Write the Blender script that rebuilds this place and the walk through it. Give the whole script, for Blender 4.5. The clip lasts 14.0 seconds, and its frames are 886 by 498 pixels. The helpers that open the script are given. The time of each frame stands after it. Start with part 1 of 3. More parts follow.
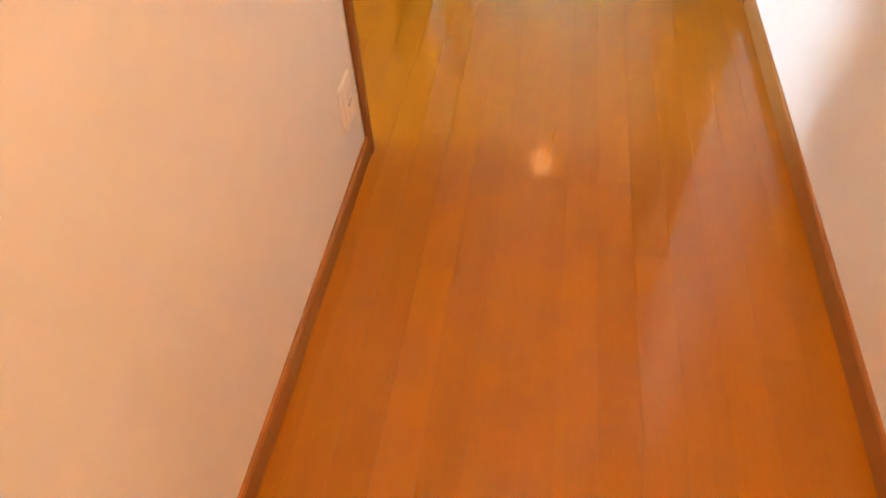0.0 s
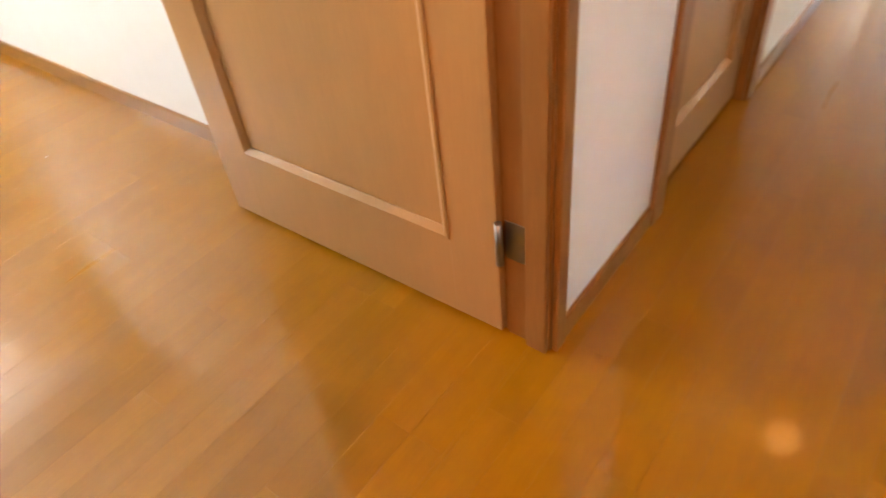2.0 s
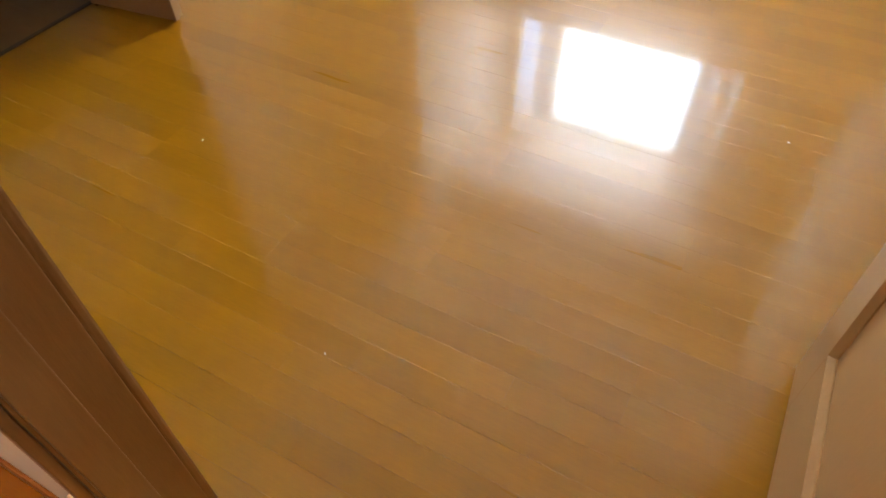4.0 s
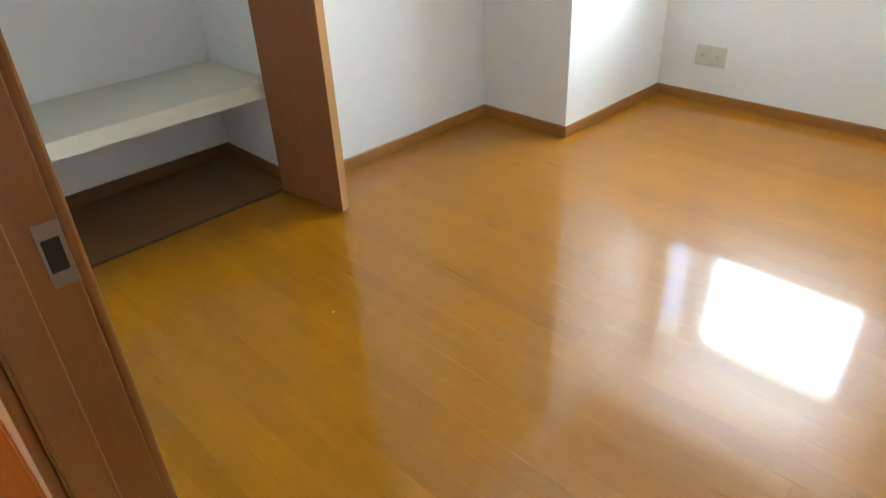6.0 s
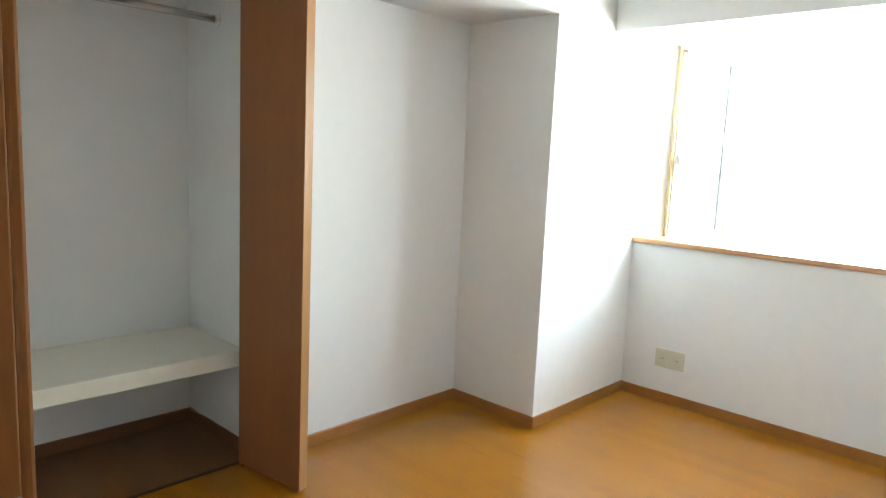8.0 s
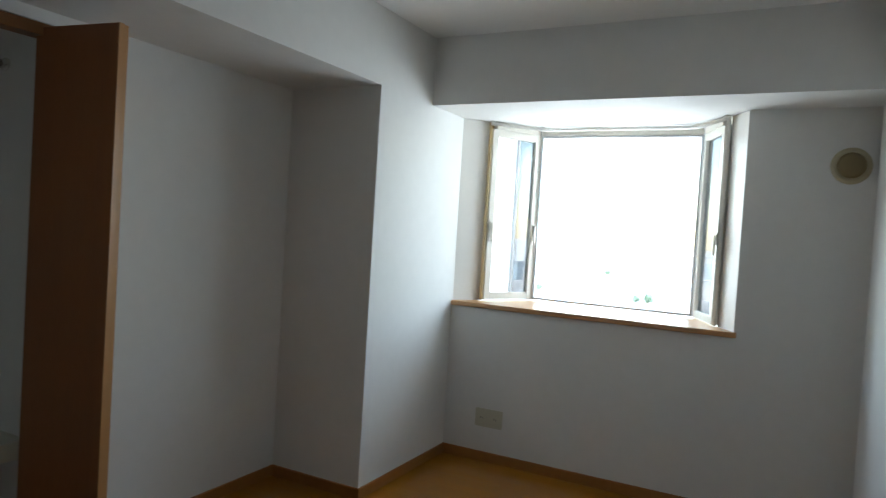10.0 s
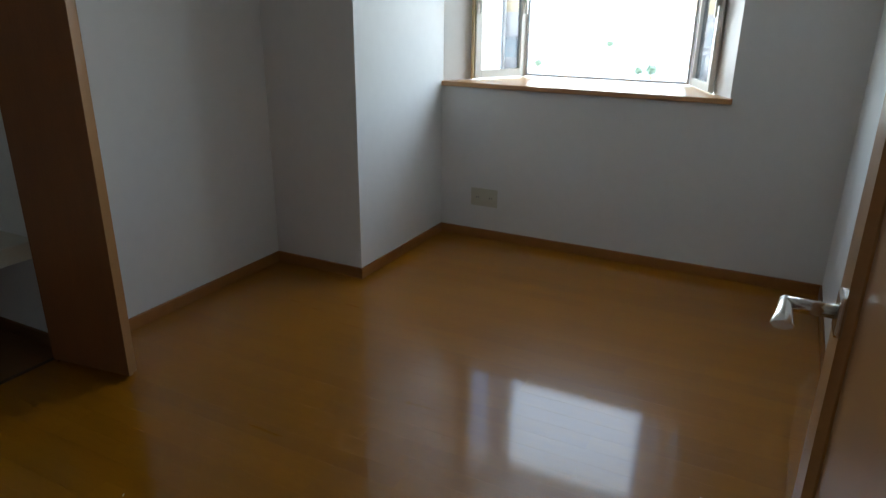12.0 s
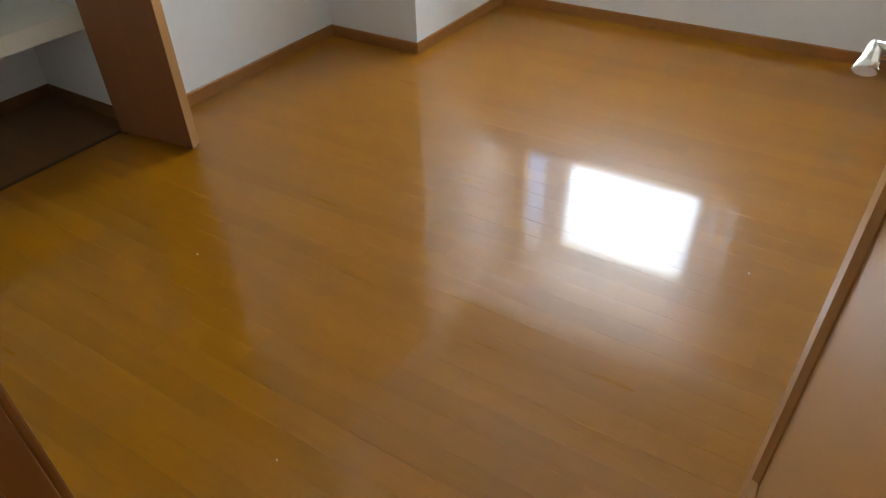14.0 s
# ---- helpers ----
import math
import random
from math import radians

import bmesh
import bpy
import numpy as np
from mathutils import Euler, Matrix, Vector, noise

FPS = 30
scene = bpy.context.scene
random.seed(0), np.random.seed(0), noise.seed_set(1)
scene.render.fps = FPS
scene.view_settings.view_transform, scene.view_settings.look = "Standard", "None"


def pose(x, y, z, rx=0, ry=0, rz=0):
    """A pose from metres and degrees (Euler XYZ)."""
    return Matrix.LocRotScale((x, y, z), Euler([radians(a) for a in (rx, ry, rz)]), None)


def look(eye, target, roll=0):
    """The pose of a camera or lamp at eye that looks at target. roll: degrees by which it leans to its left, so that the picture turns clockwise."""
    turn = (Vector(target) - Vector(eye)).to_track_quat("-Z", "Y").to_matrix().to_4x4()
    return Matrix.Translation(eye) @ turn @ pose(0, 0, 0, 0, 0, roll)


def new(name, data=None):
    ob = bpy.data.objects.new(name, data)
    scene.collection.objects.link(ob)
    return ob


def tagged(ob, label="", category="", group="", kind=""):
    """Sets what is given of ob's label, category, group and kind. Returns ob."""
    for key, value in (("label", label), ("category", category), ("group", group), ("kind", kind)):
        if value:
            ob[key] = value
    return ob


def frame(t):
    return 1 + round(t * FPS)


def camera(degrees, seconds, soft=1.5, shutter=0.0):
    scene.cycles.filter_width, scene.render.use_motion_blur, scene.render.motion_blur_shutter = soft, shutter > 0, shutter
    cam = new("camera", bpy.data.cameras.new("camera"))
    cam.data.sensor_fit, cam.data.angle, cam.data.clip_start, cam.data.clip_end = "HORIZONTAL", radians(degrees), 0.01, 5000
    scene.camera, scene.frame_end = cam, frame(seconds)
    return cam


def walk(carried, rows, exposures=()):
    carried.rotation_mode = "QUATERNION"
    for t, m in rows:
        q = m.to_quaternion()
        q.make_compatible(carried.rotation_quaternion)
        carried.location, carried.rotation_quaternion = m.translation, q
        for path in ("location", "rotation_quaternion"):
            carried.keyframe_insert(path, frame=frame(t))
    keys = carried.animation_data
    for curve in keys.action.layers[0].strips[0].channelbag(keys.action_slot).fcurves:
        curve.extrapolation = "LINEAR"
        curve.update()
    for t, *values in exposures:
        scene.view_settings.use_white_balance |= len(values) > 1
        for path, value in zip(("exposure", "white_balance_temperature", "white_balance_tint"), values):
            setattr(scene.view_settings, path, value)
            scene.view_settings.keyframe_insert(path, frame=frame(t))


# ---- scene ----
cam = camera(67.1, 14.0, 1.25, 0.25)
PATH = [
    (0, (-2.104, -0.418, 1.102), (-0.81, -0.159, -0.401), -3.5),
    (0.5, (-1.723, -0.47, 1.143), (-0.324, -0.278, -0.274), -1.9),
    (1, (-1.453, -0.539, 1.085), (0.056, -0.123, -0.161), -4.7),
    (1.5, (-1.097, -0.503, 1.122), (0.293, 0.122, -0.171), -5.7),
    (2, (-0.795, -0.417, 1.071), (0.319, 0.574, -0.263), -7.2),
    (2.5, (-0.604, -0.26, 1.055), (0.069, 1.018, -0.328), -5.5),
    (3, (-0.451, -0.069, 1.098), (-0.348, 1.261, -0.392), -4.3),
    (3.5, (-0.387, -0.058, 1.18), (-0.785, 1.174, -0.345), -0.0),
    (6, (-0.14, -0.029, 1.318), (-1.378, 1.148, 0.278), -2.9),
    (6.5, (-0.136, -0.036, 1.331), (-1.464, 1.214, 0.509), -1.5),
    (7, (-0.126, -0.043, 1.346), (-1.5, 1.287, 0.759), 0.3),
    (9.5, (-0.178, -0.087, 1.36), (-1.324, 1.551, 1.29), 2.1),
    (10, (-0.187, -0.083, 1.359), (-1.115, 1.688, 1.302), 3.5),
    (10.5, (-0.163, -0.075, 1.335), (-0.974, 1.756, 1.303), 4.0),
    (11, (-0.163, -0.078, 1.329), (-0.976, 1.747, 1.208), 2.9),
    (11.5, (-0.159, -0.064, 1.367), (-1.009, 1.687, 0.906), 0.8),
    (12, (-0.159, -0.052, 1.349), (-1.012, 1.623, 0.666), 0.6),
    (12.5, (-0.159, -0.048, 1.337), (-0.996, 1.538, 0.451), 0.3),
    (13, (-0.158, -0.055, 1.316), (-0.961, 1.384, 0.182), 0.8),
    (13.5, (-0.153, -0.048, 1.3), (-1.022, 1.281, 0.085), -3.06),
    (14, (-0.139, -0.036, 1.293), (-1.001, 1.286, 0.065), -1.6),
]
EXPOSURES = [
    (0, 5.65, 6500, 10), (0.5, 5.6, 6700, 11), (1.0, 5.5, 7050, 12), (1.5, 5.5, 7800, 15), (2.0, 5.35, 7800, 15), (2.5, 5.2, 7100, 10), (3.0, 5.05, 6550, 6), (3.7, 4.85, 6550, 6), (5.8, 4.85, 6300, 4), (7.2, 4.9, 6250, 4),
    (9.3, 3.6, 6250, 5), (9.6, 3.1, 6150, 5), (10.0, 2.5, 6050, 5), (10.5, 1.65, 5850, 5), (11.0, 1.1, 5750, 5), (11.7, 0.9, 5750, 5), (12.0, 2.4, 6000, 7),
    (12.3, 3.3, 6200, 8), (12.6, 3.6, 6350, 8), (13.0, 3.85, 6550, 8), (14, 4.1, 6600, 8),
]
walk(cam, [(t, look(eye, target, roll)) for t, eye, target, roll in PATH], EXPOSURES)

# ---- world and light ----
world = bpy.data.worlds.new("hazy_sky")
scene.world = world
world.use_nodes = True
wn = world.node_tree.nodes
sky = wn.new("ShaderNodeTexSky")
sky.sky_type, sky.sun_disc = "NISHITA", False
sky.sun_elevation, sky.sun_rotation = radians(48), radians(150)
sky.dust_density, sky.air_density, sky.ozone_density = 0.5, 1.3, 1.0
wn["Background"].inputs["Strength"].default_value = 0.15
world.node_tree.links.new(sky.outputs["Color"], wn["Background"].inputs["Color"])

sun_data = bpy.data.lights.new("sun", "SUN")
sun_data.energy, sun_data.angle, sun_data.color = 5.0, radians(10), (1.0, 0.95, 0.88)
sun = new("sun", sun_data)
# the sun stands behind the building, high over the side away from the bay window
sun.matrix_world = look((0, -30, 40), (0, 0, 0))


def area(name, place, target, size_x, size_y, power, colour):
    data = bpy.data.lights.new(name, "AREA")
    data.shape, data.size, data.size_y, data.energy, data.color = "RECTANGLE", size_x, size_y, power, colour
    ob = new(name, data)
    ob.matrix_world = look(place, target)
    return ob


DAY = (0.86, 0.95, 1.0)
# daylight of the open sky in the bay window's front opening and at the corridor's bright end
area("daylight_bay", (-1.205, 4.13, 1.50), (-1.205, 3.0, 1.36), 0.93, 1.0, 3.0, DAY)
area("daylight_corridor_end", (3.64, -0.5, 0.40), (2.0, -0.5, 0.38), 0.60, 0.46, 0.22, (1.0, 0.93, 0.85))
# unseen fill for the sky that the bay's slanting casement faces, added to brighten the pillar
area("pillar_fill_casement", (0.30, 4.50, 1.60), (-2.0, 2.92, 1.30), 0.9, 1.0, 4.5, DAY)
lamp_data = bpy.data.lights.new("corridor_downlight_bulb", "SPOT")
lamp_data.energy, lamp_data.color, lamp_data.shadow_soft_size = 2.7, (1.0, 0.48, 0.21), 0.10
lamp_data.spot_size, lamp_data.spot_blend = radians(150), 0.6
LAMP = (1.68, -0.44, 2.28)
far_data = lamp_data.copy()
far_data.energy, far_data.shadow_soft_size, far_data.color = 0.06, 0.09, (1.0, 0.42, 0.14)
lamp = new("corridor_downlight_bulb", far_data)
lamp.matrix_world = look((LAMP[0], LAMP[1], 2.20), (LAMP[0], LAMP[1], 0))
lamp_b = new("corridor_downlight_bulb", lamp_data)
lamp_b.matrix_world = look((-1.9, -0.47, 2.25), (-1.9, -0.47, 0))


# ---- materials ----
def material(name, colour, rough=0.5, metal=0.0, coat=0.0, coat_rough=0.05, vary=0.12, scale=6.0, stretch=(1, 1, 1),
             bump=0.0, bump_scale=120.0, random_tone=0.0, spec=0.5, rough_vary=0.08):
    """Principled surface with large stains, fine grain, fine relief and, where asked, a tone of its own for every piece."""
    m = bpy.data.materials.new(name)
    m.use_nodes = True
    nt = m.node_tree
    n, link = nt.nodes, nt.links.new
    bsdf = n["Principled BSDF"]
    coords, mapping = n.new("ShaderNodeTexCoord"), n.new("ShaderNodeMapping")
    mapping.inputs["Scale"].default_value = stretch
    link(coords.outputs["Object"], mapping.inputs["Vector"])
    info = n.new("ShaderNodeObjectInfo")
    shift = n.new("ShaderNodeVectorMath")
    shift.operation = "MULTIPLY_ADD"
    shift.inputs[1].default_value = (1, 1, 1)
    link(mapping.outputs["Vector"], shift.inputs[0])
    spread = n.new("ShaderNodeMath")
    spread.operation = "MULTIPLY"
    spread.inputs[1].default_value = 37.0 if random_tone else 0.0
    link(info.outputs["Random"], spread.inputs[0])
    link(spread.outputs[0], shift.inputs[2])
    big, fine = n.new("ShaderNodeTexNoise"), n.new("ShaderNodeTexNoise")
    big.inputs["Scale"].default_value, big.inputs["Detail"].default_value = scale * 0.35, 3
    fine.inputs["Scale"].default_value, fine.inputs["Detail"].default_value = scale * 4, 5
    link(shift.outputs[0], big.inputs["Vector"])
    link(shift.outputs[0], fine.inputs["Vector"])
    add = n.new("ShaderNodeMath")
    add.operation = "ADD"
    link(big.outputs["Fac"], add.inputs[0])
    link(fine.outputs["Fac"], add.inputs[1])
    tone = n.new("ShaderNodeMapRange")
    tone.inputs["From Min"].default_value, tone.inputs["From Max"].default_value = 0.55, 1.45
    tone.inputs["To Min"].default_value, tone.inputs["To Max"].default_value = 1 - vary, 1 + vary
    link(add.outputs[0], tone.inputs["Value"])
    piece = n.new("ShaderNodeMapRange")
    piece.inputs["To Min"].default_value, piece.inputs["To Max"].default_value = 1 - random_tone, 1 + random_tone
    link(info.outputs["Random"], piece.inputs["Value"])
    both = n.new("ShaderNodeMath")
    both.operation = "MULTIPLY"
    link(tone.outputs["Result"], both.inputs[0])
    link(piece.outputs["Result"], both.inputs[1])
    shade = n.new("ShaderNodeVectorMath")
    shade.operation = "SCALE"
    shade.inputs[0].default_value = colour
    link(both.outputs[0], shade.inputs["Scale"])
    link(shade.outputs["Vector"], bsdf.inputs["Base Color"])
    gloss = n.new("ShaderNodeMapRange")
    gloss.inputs["To Min"].default_value, gloss.inputs["To Max"].default_value = max(rough - rough_vary, 0.02), min(rough + rough_vary, 1)
    link(big.outputs["Fac"], gloss.inputs["Value"])
    link(gloss.outputs["Result"], bsdf.inputs["Roughness"])
    bsdf.inputs["Metallic"].default_value = metal
    bsdf.inputs["Coat Weight"].default_value = coat
    bsdf.inputs["Coat Roughness"].default_value = coat_rough
    bsdf.inputs["Specular IOR Level"].default_value = spec
    if bump:
        relief, b = n.new("ShaderNodeTexNoise"), n.new("ShaderNodeBump")
        relief.inputs["Scale"].default_value, relief.inputs["Detail"].default_value = bump_scale, 4
        link(shift.outputs[0], relief.inputs["Vector"])
        b.inputs["Strength"].default_value, b.inputs["Distance"].default_value = bump, 0.002
        link(relief.outputs["Fac"], b.inputs["Height"])
        link(b.outputs["Normal"], bsdf.inputs["Normal"])
    return m


def glass(name, tint=(1, 1, 1), see=0.93):
    m = bpy.data.materials.new(name)
    m.use_nodes = True
    n, link = m.node_tree.nodes, m.node_tree.links.new
    n.remove(n["Principled BSDF"])
    clear, shine, mix = n.new("ShaderNodeBsdfTransparent"), n.new("ShaderNodeBsdfGlossy"), n.new("ShaderNodeMixShader")
    clear.inputs["Color"].default_value = (*[c * see for c in tint], 1)
    shine.inputs["Roughness"].default_value = 0.03
    mix.inputs["Fac"].default_value = 0.06
    link(clear.outputs[0], mix.inputs[1])
    link(shine.outputs[0], mix.inputs[2])
    link(mix.outputs[0], n["Material Output"].inputs["Surface"])
    return m


WALL = material("white_wallpaper", (0.73, 0.725, 0.705), 0.75, vary=0.03, scale=4, bump=0.35, bump_scale=260, spec=0.25)
CEIL = material("white_ceiling_paper", (0.82, 0.81, 0.79), 0.85, vary=0.02, scale=4, bump=0.3, bump_scale=200, spec=0.2)
FLOOR = material("varnished_floor_board", (0.320, 0.124, 0.003), 0.33, coat=0.72, coat_rough=0.08, vary=0.10, scale=5, stretch=(1.2, 14, 14),
                 bump=0.05, bump_scale=30, random_tone=0.065, spec=0.20, rough_vary=0.12)
SUBFLOOR = material("dark_floor_joint", (0.27, 0.115, 0.012), 0.7, vary=0.1, scale=8)
TRIM = material("oak_brown_trim", (0.26, 0.112, 0.031), 0.36, vary=0.14, scale=4, stretch=(10, 10, 1.2), bump=0.08, bump_scale=60, spec=0.45)
BASE = material("oak_brown_baseboard", (0.30, 0.130, 0.032), 0.38, vary=0.12, scale=6, bump=0.06, bump_scale=60, spec=0.4)
DOOR = material("brown_wood_grain_door", (0.41, 0.212, 0.080), 0.34, vary=0.07, scale=4, stretch=(12, 12, 0.9), bump=0.06, bump_scale=50, spec=0.45, rough_vary=0.03)
CLOSETDOOR = material("red_brown_closet_door", (0.23, 0.088, 0.030), 0.40, vary=0.13, scale=4, stretch=(12, 12, 0.9), bump=0.08, bump_scale=50)
# same brown wood as outside, the closet's shade put into its colour
CLOSETSHADED = material("shaded_closet_board", (0.15, 0.062, 0.014), 0.42, vary=0.1, scale=5, stretch=(1.2, 14, 14), random_tone=0.06)
SHELF = material("cream_shelf_laminate", (0.74, 0.72, 0.62), 0.45, vary=0.03, scale=5)
STEEL = material("brushed_nickel", (0.72, 0.70, 0.66), 0.24, metal=1.0, vary=0.05, scale=20)
DARK = material("black_recess", (0.015, 0.013, 0.012), 0.6, vary=0.1)
ALU = material("cream_window_aluminium", (0.68, 0.65, 0.58), 0.40, vary=0.04, scale=8)
ALUDARK = material("grey_window_aluminium", (0.52, 0.53, 0.55), 0.40, vary=0.05, scale=8)
PLASTIC = material("ivory_plastic", (0.55, 0.53, 0.42), 0.40, vary=0.03, scale=10)
WHITEPLASTIC = material("white_plastic", (0.80, 0.78, 0.74), 0.35, vary=0.02, scale=10)
TAN = material("tan_plastic", (0.22, 0.165, 0.07), 0.5, vary=0.06, scale=14)
PALETAN = material("faded_tan_plastic", (0.46, 0.41, 0.27), 0.5, vary=0.08, scale=14)
PLATE = material("dull_steel_plate", (0.30, 0.28, 0.27), 0.36, metal=1.0, vary=0.08, scale=20)
GOLDEN = material("golden_window_strip", (0.48, 0.36, 0.18), 0.40, vary=0.08, scale=8)
TRACK = material("dark_brown_track", (0.05, 0.028, 0.014), 0.5, vary=0.1)
SCREEN = glass("grey_insect_screen", (0.92, 0.93, 0.95), 0.42)
PANE = glass("clear_pane")
CONCRETE = material("pale_concrete", (0.55, 0.54, 0.52), 0.8, vary=0.15, scale=0.6)
PALEBLUE = material("pale_blue_cladding", (0.36, 0.44, 0.48), 0.6, vary=0.12, scale=0.6)
LEAF = material("tree_leaf_green", (0.12, 0.19, 0.13), 0.7, vary=0.3, scale=1.5)
GROUND = material("hazy_town_ground", (0.42, 0.42, 0.40), 0.9, vary=0.3, scale=0.05)
ROOF = material("grey_blue_roof", (0.42, 0.44, 0.46), 0.7, vary=0.15, scale=0.5)
LAMPGLOW = bpy.data.materials.new("lit_lamp_cover")
LAMPGLOW.use_nodes = True
LAMPGLOW.node_tree.nodes["Principled BSDF"].inputs["Emission Color"].default_value = (1.0, 0.62, 0.30, 1)
LAMPGLOW.node_tree.nodes["Principled BSDF"].inputs["Emission Strength"].default_value = 0.06


# ---- building helpers ----
def box(bm, x0, x1, y0, y1, z0, z1, bevel=0.0):
    made = bmesh.ops.create_cube(bm, size=1, matrix=Matrix.LocRotScale(
        ((x0 + x1) / 2, (y0 + y1) / 2, (z0 + z1) / 2), None, (abs(x1 - x0), abs(y1 - y0), abs(z1 - z0))))
    if bevel:
        edges = list({e for v in made["verts"] for e in v.link_edges})
        bmesh.ops.bevel(bm, geom=edges, offset=bevel, segments=2, affect="EDGES", profile=0.6)
    return bm


def boxes(*rows, bevel=0.0):
    bm = bmesh.new()
    for r in rows:
        box(bm, *r, bevel=bevel)
    return bm


def prism(profile, length, bevel=0.0):
    """A profile of (across, up) pairs drawn out along x from 0 to length."""
    bm = bmesh.new()
    a = [bm.verts.new((0, p, q)) for p, q in profile]
    b = [bm.verts.new((length, p, q)) for p, q in profile]
    k = len(profile)
    bm.faces.new(a)
    bm.faces.new(b[::-1])
    for i in range(k):
        bm.faces.new((a[i], b[i], b[(i + 1) % k], a[(i + 1) % k]))
    bmesh.ops.recalc_face_normals(bm, faces=bm.faces)
    if bevel:
        bmesh.ops.bevel(bm, geom=bm.edges[:], offset=bevel, segments=2, affect="EDGES")
    return bm


def tube(points, radius, sides=12):
    """A round bar along a line of points, with closed ends."""
    bm = bmesh.new()
    pts = [Vector(p) for p in points]
    rings = []
    for i, p in enumerate(pts):
        way = (pts[min(i + 1, len(pts) - 1)] - pts[max(i - 1, 0)]).normalized()
        side = way.orthogonal().normalized() if i == 0 else (side - way * side.dot(way)).normalized()
        other = way.cross(side)
        rings.append([bm.verts.new(p + radius * (math.cos(a) * side + math.sin(a) * other))
                      for a in [2 * math.pi * s / sides for s in range(sides)]])
    for r, s in zip(rings, rings[1:]):
        for i in range(sides):
            bm.faces.new((r[i], r[(i + 1) % sides], s[(i + 1) % sides], s[i]))
    bm.faces.new(rings[0][::-1])
    bm.faces.new(rings[-1])
    bmesh.ops.recalc_face_normals(bm, faces=bm.faces)
    for fc in bm.faces:
        fc.smooth = len(fc.verts) == 4
    return bm


def turned(profile, sides=32):
    """A profile of (radius, along z) pairs turned round the z axis."""
    bm = bmesh.new()
    rings = [[bm.verts.new((r * math.cos(2 * math.pi * s / sides), r * math.sin(2 * math.pi * s / sides), z)) for s in range(sides)] for r, z in profile]
    for a, b in zip(rings, rings[1:]):
        for i in range(sides):
            bm.faces.new((a[i], a[(i + 1) % sides], b[(i + 1) % sides], b[i]))
    bm.faces.new(rings[0][::-1])
    bm.faces.new(rings[-1])
    bmesh.ops.recalc_face_normals(bm, faces=bm.faces)
    return bm


def mesh_of(name, bm, mat):
    me = bpy.data.meshes.new(name)
    bm.to_mesh(me)
    bm.free()
    me.materials.append(mat)
    return me


def part(name, bm, mat, parent=None, label=""):
    ob = new(name, mesh_of(name, bm, mat))
    if parent:
        ob.parent = parent
    return tagged(ob, label)


def structure(name, bm, mat, label="", category="wall"):
    return tagged(part(name, bm, mat), label, category, kind="structure")


def thing(name, label, category, m=None, group="", kind=""):
    ob = new(name)
    if m is not None:
        ob.matrix_world = m
    return tagged(ob, label, category, group, kind)


# ---- plan ----
H = 0.058                      # baseboard height
XL, XP, XR = -2.565, -2.012, 0.132   # left wall, pillar side, right wall
YD, YP, YW = 0.105, 2.652, 3.556     # door wall (room face), pillar front, window wall
YC, YR = 0.008, -1.016               # corridor's two wall faces
BEAM, CEILING = 2.045, 2.42
JL, JR = -0.838, -0.035               # faces of the door jambs
X0, X1 = -3.4, 3.6                   # corridor's ends
DOORTOP = 2.03
CY0, CY1, CXB = 0.22, 1.42, -3.216   # closet: near side, far side, back
OX0, OX1, SILL = -2.012, -0.425, 0.905   # bay opening in the window wall

structure("wall_window", boxes((XL - 0.1, XR + 0.1, YW, YW + 0.144, 0, SILL), (OX1, XR + 0.1, YW, YW + 0.144, SILL, BEAM),
          (XL - 0.1, OX0, YW, YW + 0.144, SILL, BEAM)), WALL, "white papered wall under and beside the bay window")
structure("wall_pillar", boxes((XL, XP, YP, YW, 0, BEAM)), WALL, "white papered pillar projecting in the room corner", "pillar")
structure("beam_side", boxes((XL - 0.1, XP, YD, YW, BEAM, CEILING)), WALL, "white papered boxed beam over the closet side", "beam")
structure("beam_window", boxes((XP, XR + 0.1, 3.172, 4.2, BEAM, CEILING)), WALL, "white papered boxed beam over the bay window", "beam")
structure("wall_closet_side", boxes((XL - 0.1, XL, CY1, YP + 0.9, 0, BEAM), (XL - 0.1, XL, YD, CY0, 0, BEAM), (XL - 0.1, XL, CY0, CY1, 2.0, BEAM)),
          WALL, "white papered wall with the closet opening")
structure("wall_right", boxes((XR, XR + 0.1, YD, YW, 0, CEILING)), WALL, "white papered side wall behind the open door")
structure("wall_door", boxes((-3.4, JL - 0.03, YC, YD, 0, CEILING), (JR + 0.03, 0.46, YC, YD, 0, CEILING), (JL - 0.03, JR + 0.03, YC, YD, DOORTOP + 0.03, CEILING),
          (0.46, 1.10, YC, YD, DOORTOP + 0.03, CEILING), (1.10, X1, YC, YD, 0, CEILING)), WALL, "white papered corridor wall with two doorways")
structure("wall_corridor_right", boxes((X0, 0.002, YR - 0.1, YR, 0, CEILING), (0.002, 0.948, YR - 0.1, YR, DOORTOP + 0.03, CEILING), (0.948, X1, YR - 0.1, YR, 0, CEILING)),
          WALL, "white papered corridor wall facing the bedroom door")
structure("wall_corridor_back", boxes((X0 - 0.1, X0, YR - 0.1, YD, 0, CEILING)), WALL, "plain white wall closing the corridor")
structure("wall_corridor_end", boxes((X1, X1 + 0.1, YR - 0.1, YD, 2.0, CEILING), (X1, X1 + 0.1, YR - 0.1, YR + 0.10, 0, 2.0), (X1, X1 + 0.1, YC - 0.10, YD, 0, 2.0)),
          WALL, "white wall round the bright corridor end")
structure("wall_closet_back", boxes((CXB - 0.08, CXB, CY0 - 0.08, CY1 + 0.08, 0, 2.3)), WALL, "cream white papered back wall inside the closet")
